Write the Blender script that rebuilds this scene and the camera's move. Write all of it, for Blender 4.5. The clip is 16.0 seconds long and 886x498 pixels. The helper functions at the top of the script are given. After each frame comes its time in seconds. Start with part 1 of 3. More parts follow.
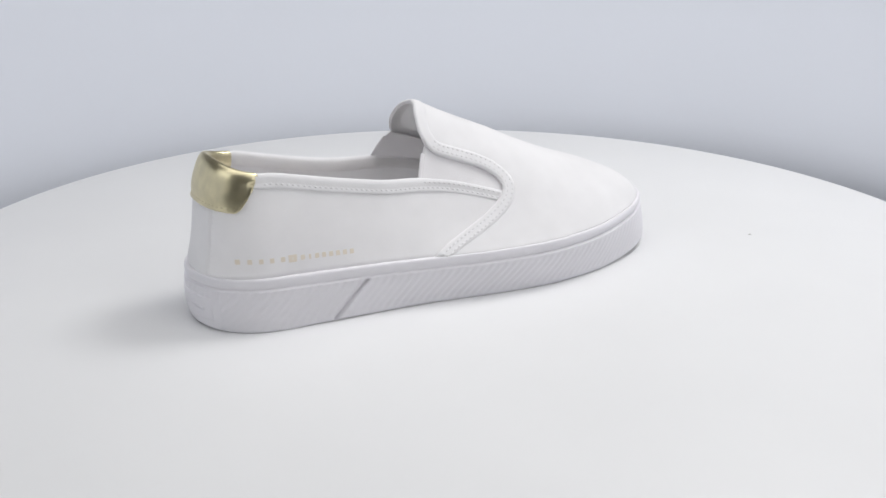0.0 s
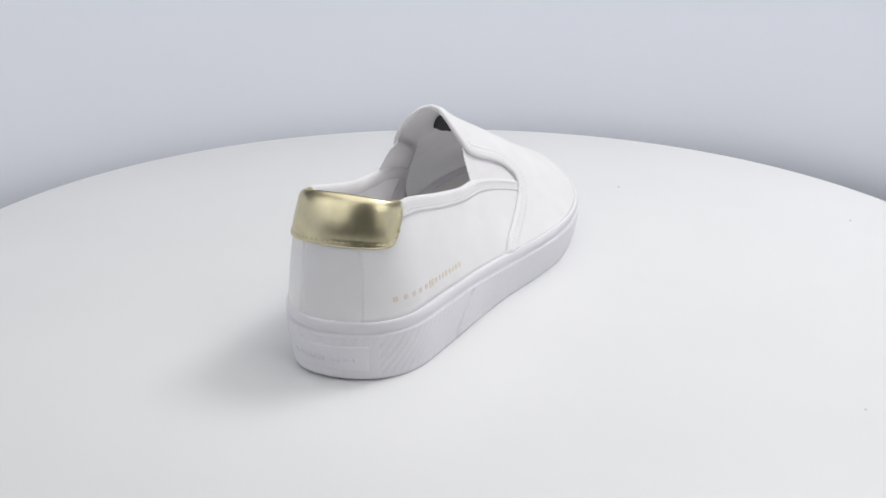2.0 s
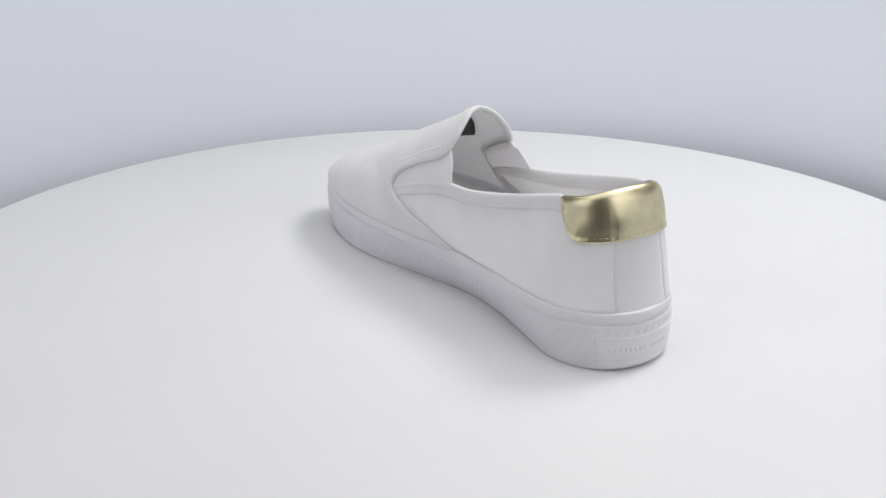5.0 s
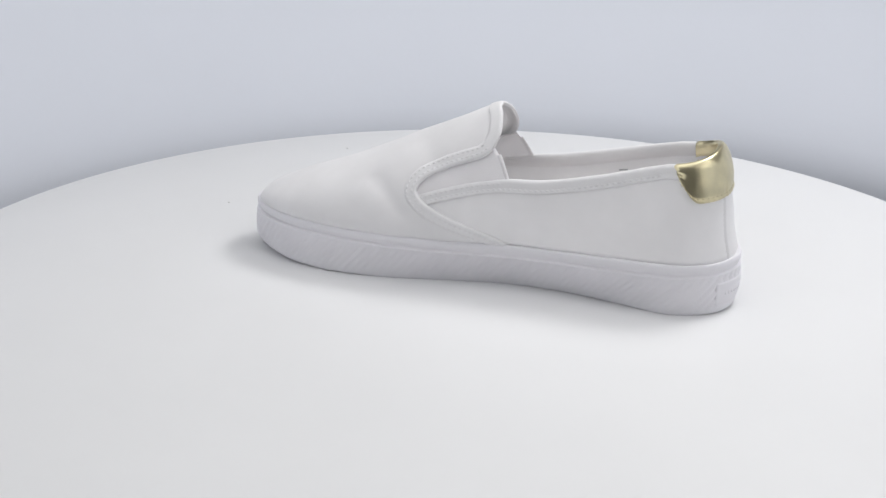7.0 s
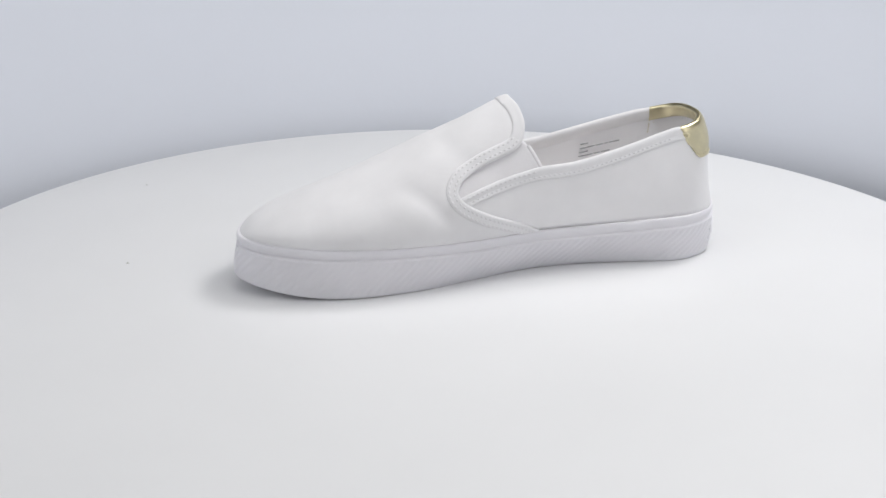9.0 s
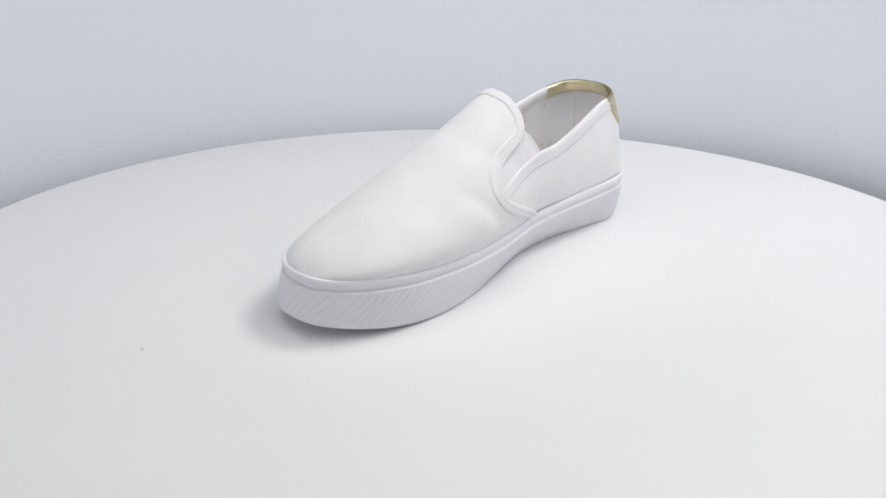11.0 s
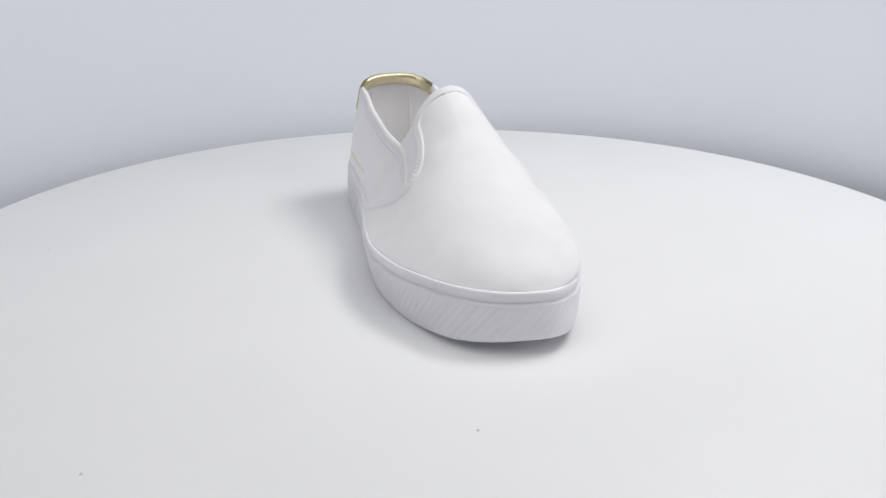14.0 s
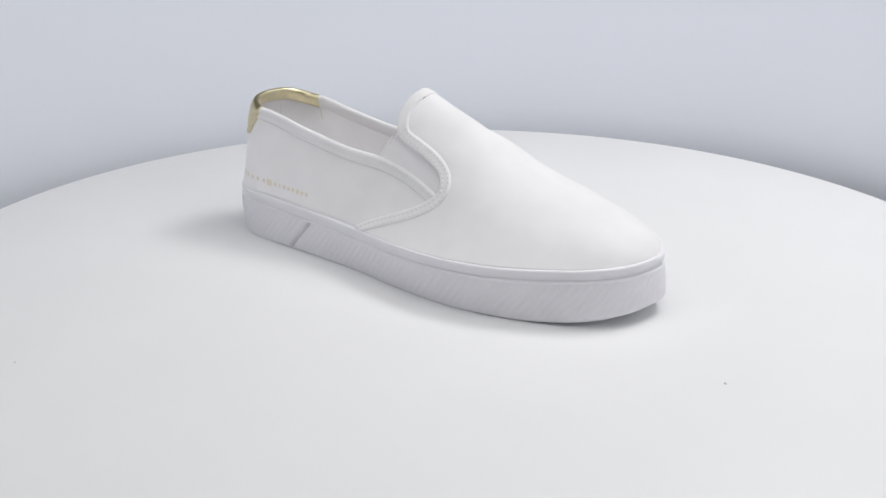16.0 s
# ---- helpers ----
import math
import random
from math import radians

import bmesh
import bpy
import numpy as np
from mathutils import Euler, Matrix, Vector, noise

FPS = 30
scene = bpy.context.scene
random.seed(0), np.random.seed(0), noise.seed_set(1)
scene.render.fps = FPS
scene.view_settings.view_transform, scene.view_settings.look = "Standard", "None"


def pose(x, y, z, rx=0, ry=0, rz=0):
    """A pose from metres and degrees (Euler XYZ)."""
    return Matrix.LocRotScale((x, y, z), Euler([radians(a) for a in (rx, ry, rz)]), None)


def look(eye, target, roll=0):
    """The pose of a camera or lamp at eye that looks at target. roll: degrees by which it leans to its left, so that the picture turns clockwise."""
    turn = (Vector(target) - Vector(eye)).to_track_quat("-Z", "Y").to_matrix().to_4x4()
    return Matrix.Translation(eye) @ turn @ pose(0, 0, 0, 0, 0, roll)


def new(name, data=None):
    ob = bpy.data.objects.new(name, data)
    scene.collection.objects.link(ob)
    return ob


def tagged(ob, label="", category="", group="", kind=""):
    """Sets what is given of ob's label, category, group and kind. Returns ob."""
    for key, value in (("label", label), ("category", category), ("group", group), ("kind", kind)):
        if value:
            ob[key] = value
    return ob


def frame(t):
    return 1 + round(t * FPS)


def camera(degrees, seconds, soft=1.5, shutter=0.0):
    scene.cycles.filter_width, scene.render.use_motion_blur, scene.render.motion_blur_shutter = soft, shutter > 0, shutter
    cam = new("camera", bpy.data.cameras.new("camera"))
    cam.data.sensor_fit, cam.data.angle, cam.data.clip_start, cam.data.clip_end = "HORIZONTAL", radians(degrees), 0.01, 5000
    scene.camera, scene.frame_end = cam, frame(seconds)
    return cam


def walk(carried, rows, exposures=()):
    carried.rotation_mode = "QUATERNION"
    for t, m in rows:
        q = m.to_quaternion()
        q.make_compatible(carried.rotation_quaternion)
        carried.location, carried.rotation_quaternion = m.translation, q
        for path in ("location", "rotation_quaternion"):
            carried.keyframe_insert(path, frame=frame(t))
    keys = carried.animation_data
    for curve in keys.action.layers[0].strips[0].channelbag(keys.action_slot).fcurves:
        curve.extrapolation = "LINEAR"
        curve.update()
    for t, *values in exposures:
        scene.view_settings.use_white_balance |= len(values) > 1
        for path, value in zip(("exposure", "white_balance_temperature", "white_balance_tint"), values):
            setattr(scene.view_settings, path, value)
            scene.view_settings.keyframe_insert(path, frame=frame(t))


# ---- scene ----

# The camera stands still; the turntable and the shoe on it turn.
TOP = 0.10                      # height of the turntable's surface over the floor
AXIS = -0.0009                  # the turntable's axis, a little beside the camera's line
SPEED = 18.3305                 # degrees a second, anticlockwise from above
EYE = (0.0, -0.538, TOP + 0.2091)


def aim(eye, pan, tilt):
    a, b = radians(pan), radians(tilt)
    return (eye[0] + math.sin(a) * math.cos(b), eye[1] + math.cos(a) * math.cos(b), eye[2] - math.sin(b))


cam = camera(45.18, 16.0, soft=1.5)
STAND = look(EYE, aim(EYE, -0.886, 20.475), 0.13)
walk(cam, [(0.0, STAND), (16.0, STAND)])

# ---------------------------------------------------------------- world, lights
world = bpy.data.worlds.new("room_light")
scene.world = world
world.use_nodes = True
world.node_tree.nodes["Background"].inputs["Color"].default_value = (0.8, 0.88, 1.0, 1)
world.node_tree.nodes["Background"].inputs["Strength"].default_value = 0.05


def softbox(name, eye, target, width, height, watts, colour):
    lamp = bpy.data.lights.new(name, "AREA")
    lamp.shape, lamp.size, lamp.size_y = "RECTANGLE", width, height
    lamp.energy, lamp.color = watts, colour
    ob = new(name, lamp)
    ob.matrix_world = look(eye, target)
    return ob


softbox("top_light", (0.04, -0.04, TOP + 0.66), (0.02, 0.05, TOP), 0.9, 0.75, 3.15, (0.993, 0.99, 1.0))
softbox("key_light", (0.42, 0.18, TOP + 0.80), (0.0, 0.0, TOP), 0.30, 0.30, 3.45, (0.995, 0.99, 0.99))
softbox("right_light", (0.55, -0.46, TOP + 0.42), (0.0, 0.05, TOP + 0.05), 0.56, 0.5, 1.45, (0.995, 0.99, 0.99))
softbox("left_light", (-0.55, -0.46, TOP + 0.42), (0.0, 0.05, TOP + 0.05), 0.56, 0.5, 1.25, (0.97, 0.985, 1.0))
scene.view_settings.exposure = -0.05


# ---------------------------------------------------------------- materials
def material(name, colour, rough=0.6, metal=0.0, grain=0.0, grain_size=0.002, mottle=0.04, mottle_size=0.05, spec=0.5, sheen=0.0):
    """Colour with broad mottling, and a fine bump of the given depth (m) and size (m)."""
    m = bpy.data.materials.new(name)
    m.use_nodes = True
    nt = m.node_tree
    b = nt.nodes["Principled BSDF"]
    b.inputs["Roughness"].default_value = rough
    b.inputs["Metallic"].default_value = metal
    b.inputs["Specular IOR Level"].default_value = spec
    if sheen:
        b.inputs["Sheen Weight"].default_value = sheen
        b.inputs["Sheen Roughness"].default_value = 0.6
    co = nt.nodes.new("ShaderNodeTexCoord")
    big = nt.nodes.new("ShaderNodeTexNoise")
    big.inputs["Scale"].default_value = 1.0 / mottle_size
    big.inputs["Detail"].default_value = 4
    nt.links.new(co.outputs["Object"], big.inputs["Vector"])
    ramp = nt.nodes.new("ShaderNodeValToRGB")
    ramp.color_ramp.elements[0].position, ramp.color_ramp.elements[1].position = 0.3, 0.7
    ramp.color_ramp.elements[0].color = (*[c * (1 - mottle) for c in colour], 1)
    ramp.color_ramp.elements[1].color = (*[min(1, c * (1 + mottle)) for c in colour], 1)
    nt.links.new(big.outputs["Fac"], ramp.inputs["Fac"])
    nt.links.new(ramp.outputs["Color"], b.inputs["Base Color"])
    if grain:
        fine = nt.nodes.new("ShaderNodeTexNoise")
        fine.inputs["Scale"].default_value = 1.0 / grain_size
        fine.inputs["Detail"].default_value = 3
        nt.links.new(co.outputs["Object"], fine.inputs["Vector"])
        bump = nt.nodes.new("ShaderNodeBump")
        bump.inputs["Distance"].default_value = grain
        bump.inputs["Strength"].default_value = 1.0
        nt.links.new(fine.outputs["Fac"], bump.inputs["Height"])
        nt.links.new(bump.outputs["Normal"], b.inputs["Normal"])
    return m


def woven(name, colour, rough, pitch, depth, mottle=0.03):
    """Plain-woven cloth: two crossed wave bumps over a broad mottling."""
    m = material(name, colour, rough, 0, 0, 0.002, mottle, 0.02, 0.25, 0.15)
    nt = m.node_tree
    b = nt.nodes["Principled BSDF"]
    co = nt.nodes["Texture Coordinate"]
    total = None
    for axis in ("X", "Z"):
        w = nt.nodes.new("ShaderNodeTexWave")
        w.bands_direction = axis
        w.inputs["Scale"].default_value = 0.314 / pitch
        w.inputs["Distortion"].default_value = 1.2
        w.inputs["Detail"].default_value = 2
        nt.links.new(co.outputs["Object"], w.inputs["Vector"])
        if total is None:
            total = w.outputs["Fac"]
        else:
            mix = nt.nodes.new("ShaderNodeMath")
            mix.operation = "MULTIPLY"
            nt.links.new(total, mix.inputs[0])
            nt.links.new(w.outputs["Fac"], mix.inputs[1])
            total = mix.outputs[0]
    bump = nt.nodes.new("ShaderNodeBump")
    bump.inputs["Distance"].default_value = depth
    bump.inputs["Strength"].default_value = 0.8
    nt.links.new(total, bump.inputs["Height"])
    nt.links.new(bump.outputs["Normal"], b.inputs["Normal"])
    # thin cloth lets a part of the light through
    thin = nt.nodes.new("ShaderNodeBsdfTranslucent")
    thin.inputs["Color"].default_value = (*[min(0.92, c * 1.03) for c in colour], 1)
    mixed = nt.nodes.new("ShaderNodeMixShader")
    mixed.inputs["Fac"].default_value = 0.13 if colour[0] > 0.5 else 0.02
    nt.links.new(b.outputs["BSDF"], mixed.inputs[1])
    nt.links.new(thin.outputs["BSDF"], mixed.inputs[2])
    nt.links.new(mixed.outputs["Shader"], nt.nodes["Material Output"].inputs["Surface"])
    return m


CANVAS = woven("white_canvas", (0.90, 0.892, 0.902), 0.85, 0.0005, 0.00003)
ELASTIC = woven("white_elastic", (0.88, 0.865, 0.88), 0.85, 0.0007, 0.00004)
THREAD = material("white_thread", (0.86, 0.85, 0.86), 0.8)
RUBBER = material("white_rubber", (0.80, 0.787, 0.82), 0.45, 0, 0.00003, 0.0012, 0.02, 0.03, 0.4)
GOLD = material("gold_leather", (0.72, 0.65, 0.43), 0.34, 0.92, 0.00005, 0.003, 0.08, 0.006)
GOLD_INK = material("pale_gold_ink", (0.80, 0.735, 0.635), 0.6, 0.0)
GOLD_THREAD = material("gold_thread", (0.60, 0.52, 0.31), 0.5, 0.4)
LABEL_CLOTH = woven("charcoal_label_cloth", (0.04, 0.042, 0.047), 0.9, 0.0006, 0.0001, 0.15)
INSOLE = material("pale_insole_cloth", (0.86, 0.83, 0.82), 0.9, 0, 0.00005, 0.001, 0.03, 0.02, 0.2)
GREY_INK = material("grey_ink", (0.36, 0.36, 0.37), 0.8)
BLACK_THREAD = material("dark_thread", (0.06, 0.06, 0.065), 0.9)
LAMINATE = material("white_laminate", (0.80, 0.803, 0.81), 0.42, 0, 0.00004, 0.03, 0.012, 0.09, 0.35)
PAPER = material("cool_white_paper", (0.68, 0.705, 0.765), 0.8, 0, 0.0001, 0.01, 0.015, 0.3, 0.2)
WALL = material("grey_wall_paint", (0.16, 0.16, 0.165), 0.9, 0, 0.0005, 0.004, 0.05, 0.4, 0.2)
DUST = material("grey_dust", (0.56, 0.56, 0.54), 0.9)
FLOOR = material("dark_grey_tabletop", (0.07, 0.07, 0.075), 0.5, 0, 0.0002, 0.004, 0.1, 0.2, 0.4)


# ---------------------------------------------------------------- mesh helpers
def mesh_of(name, verts, faces, mat, smooth=True):
    me = bpy.data.meshes.new(name)
    me.from_pydata([tuple(v) for v in verts], [], faces)
    me.materials.append(mat)
    bm = bmesh.new()
    bm.from_mesh(me)
    bmesh.ops.remove_doubles(bm, verts=bm.verts, dist=2e-6)
    bmesh.ops.recalc_face_normals(bm, faces=bm.faces)
    bm.to_mesh(me)
    bm.free()
    for p in me.polygons:
        p.use_smooth = smooth
    me.update()
    return me


def part(name, verts, faces, mat, parent, label="", smooth=True, kind=""):
    ob = new(name, mesh_of(name, verts, faces, mat, smooth))
    ob.parent = parent
    return tagged(ob, label, "", "", kind)


def grid(rows, loop=False, ring=False):
    """Verts and quads of a grid of points; loop joins the last row to the first, ring the last column to the first."""
    a = np.asarray(rows, float)
    n, k = a.shape[:2]
    quads = []
    for i in range(n if loop else n - 1):
        for j in range(k if ring else k - 1):
            i2, j2 = (i + 1) % n, (j + 1) % k
            quads.append((i * k + j, i2 * k + j, i2 * k + j2, i * k + j2))
    return a.reshape(-1, 3), quads


def merged(pieces):
    verts, faces = [], []
    for v, f in pieces:
        o = len(verts)
        verts.extend(tuple(p) for p in v)
        faces.extend(tuple(i + o for i in q) for q in f)
    return verts, faces


def spline(points, n):
    """A closed smooth curve through points, n samples to each span."""
    p = np.asarray(points, float)
    out = []
    for i in range(len(p)):
        a, b, c, d = (p[(i + k - 1) % len(p)] for k in range(4))
        for t in np.arange(n) / n:
            out.append(0.5 * (2 * b + (c - a) * t + (2 * a - 5 * b + 4 * c - d) * t ** 2 + (3 * b - a - 3 * c + d) * t ** 3))
    return np.array(out)


def smooth_table(xs, ys):
    """A smooth function through a short table (cubic Hermite with averaged slopes)."""
    xs, ys = np.asarray(xs, float), np.asarray(ys, float)
    m = np.gradient(ys, xs)

    def f(x):
        x = min(max(x, xs[0]), xs[-1])
        i = min(int(np.searchsorted(xs, x, "right")) - 1, len(xs) - 2)
        h = xs[i + 1] - xs[i]
        t = (x - xs[i]) / h
        return ((2 * t ** 3 - 3 * t ** 2 + 1) * ys[i] + (t ** 3 - 2 * t ** 2 + t) * h * m[i]
                + (3 * t ** 2 - 2 * t ** 3) * ys[i + 1] + (t ** 3 - t ** 2) * h * m[i + 1])
    return f


def resample(path, step):
    """Points every step metres along a polyline."""
    p = np.asarray(path, float)
    s = np.concatenate([[0], np.cumsum(np.linalg.norm(np.diff(p, axis=0), axis=1))])
    t = np.arange(step / 2, s[-1], step)
    return np.stack([np.interp(t, s, p[:, k]) for k in range(3)], 1)


def unit(v):
    return v / (np.linalg.norm(v) + 1e-12)


# ---------------------------------------------------------------- the setting
def build_setting():
    # floor sheet under the turntable, out to the walls
    f = 1.6
    v = [(-f, -f, 0), (f, -f, 0), (f, f, 0), (-f, f, 0), (-f, -f, -0.02), (f, -f, -0.02), (f, f, -0.02), (-f, f, -0.02)]
    box = [(0, 1, 2, 3), (7, 6, 5, 4), (0, 4, 5, 1), (1, 5, 6, 2), (2, 6, 7, 3), (3, 7, 4, 0)]
    tagged(new("floor", mesh_of("floor", v, box, FLOOR, False)), "dark grey tabletop under the turntable", "floor", kind="structure")
    # curved paper wall that bends round the back of the turntable, with thickness
    rows = []
    for a in np.linspace(-48, 228, 139):
        d = np.array([math.cos(radians(a)), math.sin(radians(a)), 0])
        rows.append([d * r + np.array([0, 0, z]) for r, z in BACKDROP])
    tagged(new("backdrop", mesh_of("backdrop", *grid(rows, ring=True), PAPER)), "curved cool white paper backdrop behind the turntable", "backdrop", kind="structure")
    # plain room
    h = 2.2
    for name, a, b in (("wall_north", (-f, f), (f, f)), ("wall_east", (f, f), (f, -f)), ("wall_south", (f, -f), (-f, -f)), ("wall_west", (-f, -f), (-f, f))):
        out = unit(np.array([a[0] + b[0], a[1] + b[1]])) * 0.1
        q = [(*a, 0), (*b, 0), (*b, h), (*a, h)]
        q += [(x + out[0], y + out[1], z) for x, y, z in q]
        tagged(new(name, mesh_of(name, q, box, WALL, False)), "plain grey painted wall", "wall", kind="structure")
    tagged(new("ceiling", mesh_of("ceiling", [(x, y, z + h + (0.1 if z < 0 else 0.0)) for x, y, z in v], box, WALL, False)), "plain grey painted ceiling", "ceiling", kind="structure")


SWEEP = [(0.372, 0.004), (0.373, 0.05), (0.3755, 0.072), (0.380, 0.086), (0.388, 0.099), (0.400, 0.115), (0.416, 0.137), (0.434, 0.163), (0.453, 0.194), (0.472, 0.236), (0.486, 0.275), (0.494, 0.31)]
BACKDROP = SWEEP + [(r + 0.003, z) for r, z in reversed(SWEEP)]


def lathe(profile, n):
    rows = []
    for a in np.linspace(0, 2 * math.pi, n, endpoint=False):
        rows.append([(r * math.cos(a), r * math.sin(a), z) for r, z in profile])
    return grid(rows, loop=True)


def build_turntable():
    table = new("turntable")
    table.location = (0, 0, TOP)
    tagged(table, "round white laminate turntable, slowly turning, a few dust specks", "turntable")
    part("platter", *lathe([(0.00002, 0.0), (0.15, 0.0), (0.2965, 0.0), (0.2985, -0.0006), (0.2997, -0.002), (0.30, -0.004), (0.2997, -0.012), (0.2985, -0.0138), (0.296, -0.0145), (0.00002, -0.0145)], 192), LAMINATE, table, "white laminate disc with a rounded edge")
    part("base", *lathe([(0.00002, -0.0146), (0.11, -0.0146), (0.115, -0.02), (0.12, -TOP + 0.006), (0.116, -TOP), (0.00002, -TOP)], 64), LAMINATE, table, "white round foot of the turntable")
    rng = random.Random(3)
    for x, y, size in SPECKS:
        v, fcs = [(0, 0, 0.0009 * size)], []
        for k in range(7):
            a, r = k * 2 * math.pi / 7, size * 0.0008 * rng.uniform(0.6, 1.3)
            v.append((r * 1.3 * math.cos(a), r * math.sin(a), 0.0))
        for k in range(7):
            fcs.append((0, 1 + k, 1 + (k + 1) % 7))
        v = [(x + p[0], y + p[1], p[2]) for p in v]
        part("dust_speck", v, fcs, DUST, table, "tiny grey dust speck")
    return table


SPECKS = [(0.1709, 0.0498, 1.0), (0.2366, -0.0810, 0.8), (0.0375, -0.2252, 0.6)]


# ---------------------------------------------------------------- the shoe: its form
# Lengths along x from the heel seam to the toe, y across (the outer side is negative), in metres.
MM = 0.001
TOP_LINE = [(3, 0), (5.5, -13), (12.5, -24.3), (28, -32.3), (55, -35.2), (85, -38), (115, -43.5), (145, -50), (175, -53.5), (203, -50.3), (225, -42.5), (245, -31.5), (258, -17.5),
            (263.2, 1), (259.5, 12.5), (248.5, 22.5), (230, 30.5), (205, 34.3), (178, 34.5), (148, 31), (115, 25), (85, 25.5), (55, 28.2), (30, 28.8), (14, 21.3), (6, 10.8)]
BOTTOM_LINE = [(3, 0), (5, -13), (12, -24), (27.5, -32.7), (55, -36.3), (85, -38.7), (115, -42), (145, -47.5), (177, -51), (205, -48.5), (228, -42.5), (249, -33.2), (262, -19.2),
               (267, 1), (262.5, 12.5), (249.5, 22.3), (231, 30), (206, 33.5), (178, 31), (148, 23.5), (115, 16.5), (85, 16.8), (57, 21.6), (31.5, 25.6), (13.3, 19.4), (5.5, 10.5)]
EDGE_Z = smooth_table([0, 30, 110, 180, 230, 263], [26.8, 26.2, 24.0, 25.0, 27.0, 29.0])          # where the upper meets the rubber
UNDER_Z = smooth_table([-2, 15, 60, 195, 225, 247, 268], [1.6, 0.1, 0.1, 0.1, 0.9, 3.3, 7.7])        # the underside, with its toe spring
CREST = smooth_table([20, 70, 110, 127, 141, 160, 182, 205, 225, 241, 252, 259, 263.3], [104, 98, 93.4, 90.2, 83.8, 75.8, 66, 56.5, 49, 43, 38, 33.5, 29.0])
FULL = smooth_table([20, 36, 60, 85, 105, 118, 135, 150, 180, 220, 255, 260], [1.75, 1.72, 1.83, 1.88, 1.53, 1.18, 1.05, 1.12, 1.35, 1.7, 2.0, 2.0])
LEAN = smooth_table([20, 36, 60, 85, 105, 121, 145, 175, 195], [-1.5, -1.5, -1.4, 0.2, 1.8, 2.5, 2.2, 0.8, 0])          # sideways shift of the crest
COLLAR = smooth_table([30, 36, 68, 95, 115, 130, 145, 160], [74, 72.8, 64.8, 59.8, 58.4, 55.8, 51.8, 47])
HEEL_X = smooth_table([20, 26, 38, 57, 68, 74, 79, 83], [2.2, 2.8, 5.4, 8.2, 9.8, 12.0, 15.5, 19.0])
HEEL_FROM = 36.0
HEEL_SQUARE = 0.85          # below 1 the back of the heel is flatter than an ellipse
SEAMS = (1.368, 1.632)        # the two seams down the back of the heel

_line = spline(TOP_LINE, 24)
_tip = 13 * 24
_outer, _inner = _line[: _tip + 1], np.vstack([_line[_tip:], _line[:1]])[::-1]
TIP_X, TIP_Y = _line[_tip]
_keep_o, _keep_i = _outer[:, 0] >= 20, _inner[:, 0] >= 20


def half_lines(x):
    """y of the sole's top line at x, outer and inner side."""
    x = min(x, TIP_X - 1e-3)
    return (float(np.interp(x, _outer[_keep_o][:, 0], _outer[_keep_o][:, 1])), float(np.interp(x, _inner[_keep_i][:, 0], _inner[_keep_i][:, 1])))


# soft creases of the cloth: two ends, width and depth in mm
CREASES = [((182, 30, 54), (166, 36, 39), 4.5, 1.1), ((190, 32, 46), (178, 37, 38), 6.0, -0.4), ((160, 14, 70), (150, 24, 62), 6.0, 1.0), ((178, 22, 62), (168, 8, 72), 7.0, -0.7),
           ((172, -34, 60), (163, -44, 44), 4.5, 2.7), ((164, -29, 62), (171, -26, 64), 4.2, 2.4), ((182, -30, 58), (174, -38, 50), 6.0, -0.9), ((184, -42, 50), (176, -50, 40), 7.0, -0.8), ((150, -20, 74), (158, -12, 74), 6.0, 0.8),
           ((215, -25, 50), (200, 5, 58), 14.0, 0.4), ((228, 10, 46), (214, 20, 46), 12.0, -0.4)]


def crease_depth(p):
    total = 0.0
    for a, b, wide, deep in CREASES:
        a, b = np.array(a, float), np.array(b, float)
        k = min(max(float(np.dot(p - a, b - a) / np.dot(b - a, b - a)), 0.0), 1.0)
        total -= deep * math.exp(-float(np.sum((p - a - (b - a) * k) ** 2)) / wide ** 2)
    return total


def last_point(x, phi):
    """The form of the upper, in mm: x along, phi from 0 (outer sole line) over the crest to pi (inner)."""
    o, i = half_lines(x)
    z0 = EDGE_Z(x)
    h = max(CREST(x) - z0, 0.05)
    p = FULL(x)
    s, c = max(math.sin(phi), 0.0) ** (2 / p), abs(math.cos(phi)) ** 1.08
    mid, half = (o + i) / 2, (i - o) / 2
    y = mid * (1 - s) ** 4 + LEAN(x) * (1 - (1 - s) ** 4) + TIP_Y * s * min(max((x - 190) / 65, 0.0), 1.0) + (-1 if phi < math.pi / 2 else 1) * half * c
    return np.array([x, y, z0 + h * s])


def last_frame(x, phi):
    e = 0.05
    px = (last_point(x + e, phi) - last_point(x - e, phi)) / (2 * e)
    f = 0.004
    a, b = max(phi - f, 0.0), min(phi + f, math.pi)
    pf = (last_point(x, b) - last_point(x, a)) / (b - a)
    n = unit(np.cross(px, pf))
    return last_point(x, phi), px, pf, n


def on_last(x, phi, off=0.0):
    p, _, _, n = last_frame(min(x, TIP_X - 0.3), phi)
    if x > 252:
        k = min(1.0, (x - 252) / 9.0)
        q = unit(p - np.array([235.0, 0.0, 27.0]))
        n = unit(n * (1 - k) + q * k)
    d = crease_depth(p) + 0.28 * noise.noise(Vector((p[0] / 21, p[1] / 17, p[2] / 15))) + 0.1 * noise.noise(Vector((p[0] / 8, p[1] / 8, p[2] / 8)))
    return (p + n * (off + d)) * MM


def phi_at(x, z, inner):
    z0 = EDGE_Z(x)
    s = min(max((z - z0) / (CREST(x) - z0), 0.0), 1.0)
    a = math.asin(s ** (FULL(x) / 2))
    return math.pi - a if inner else a


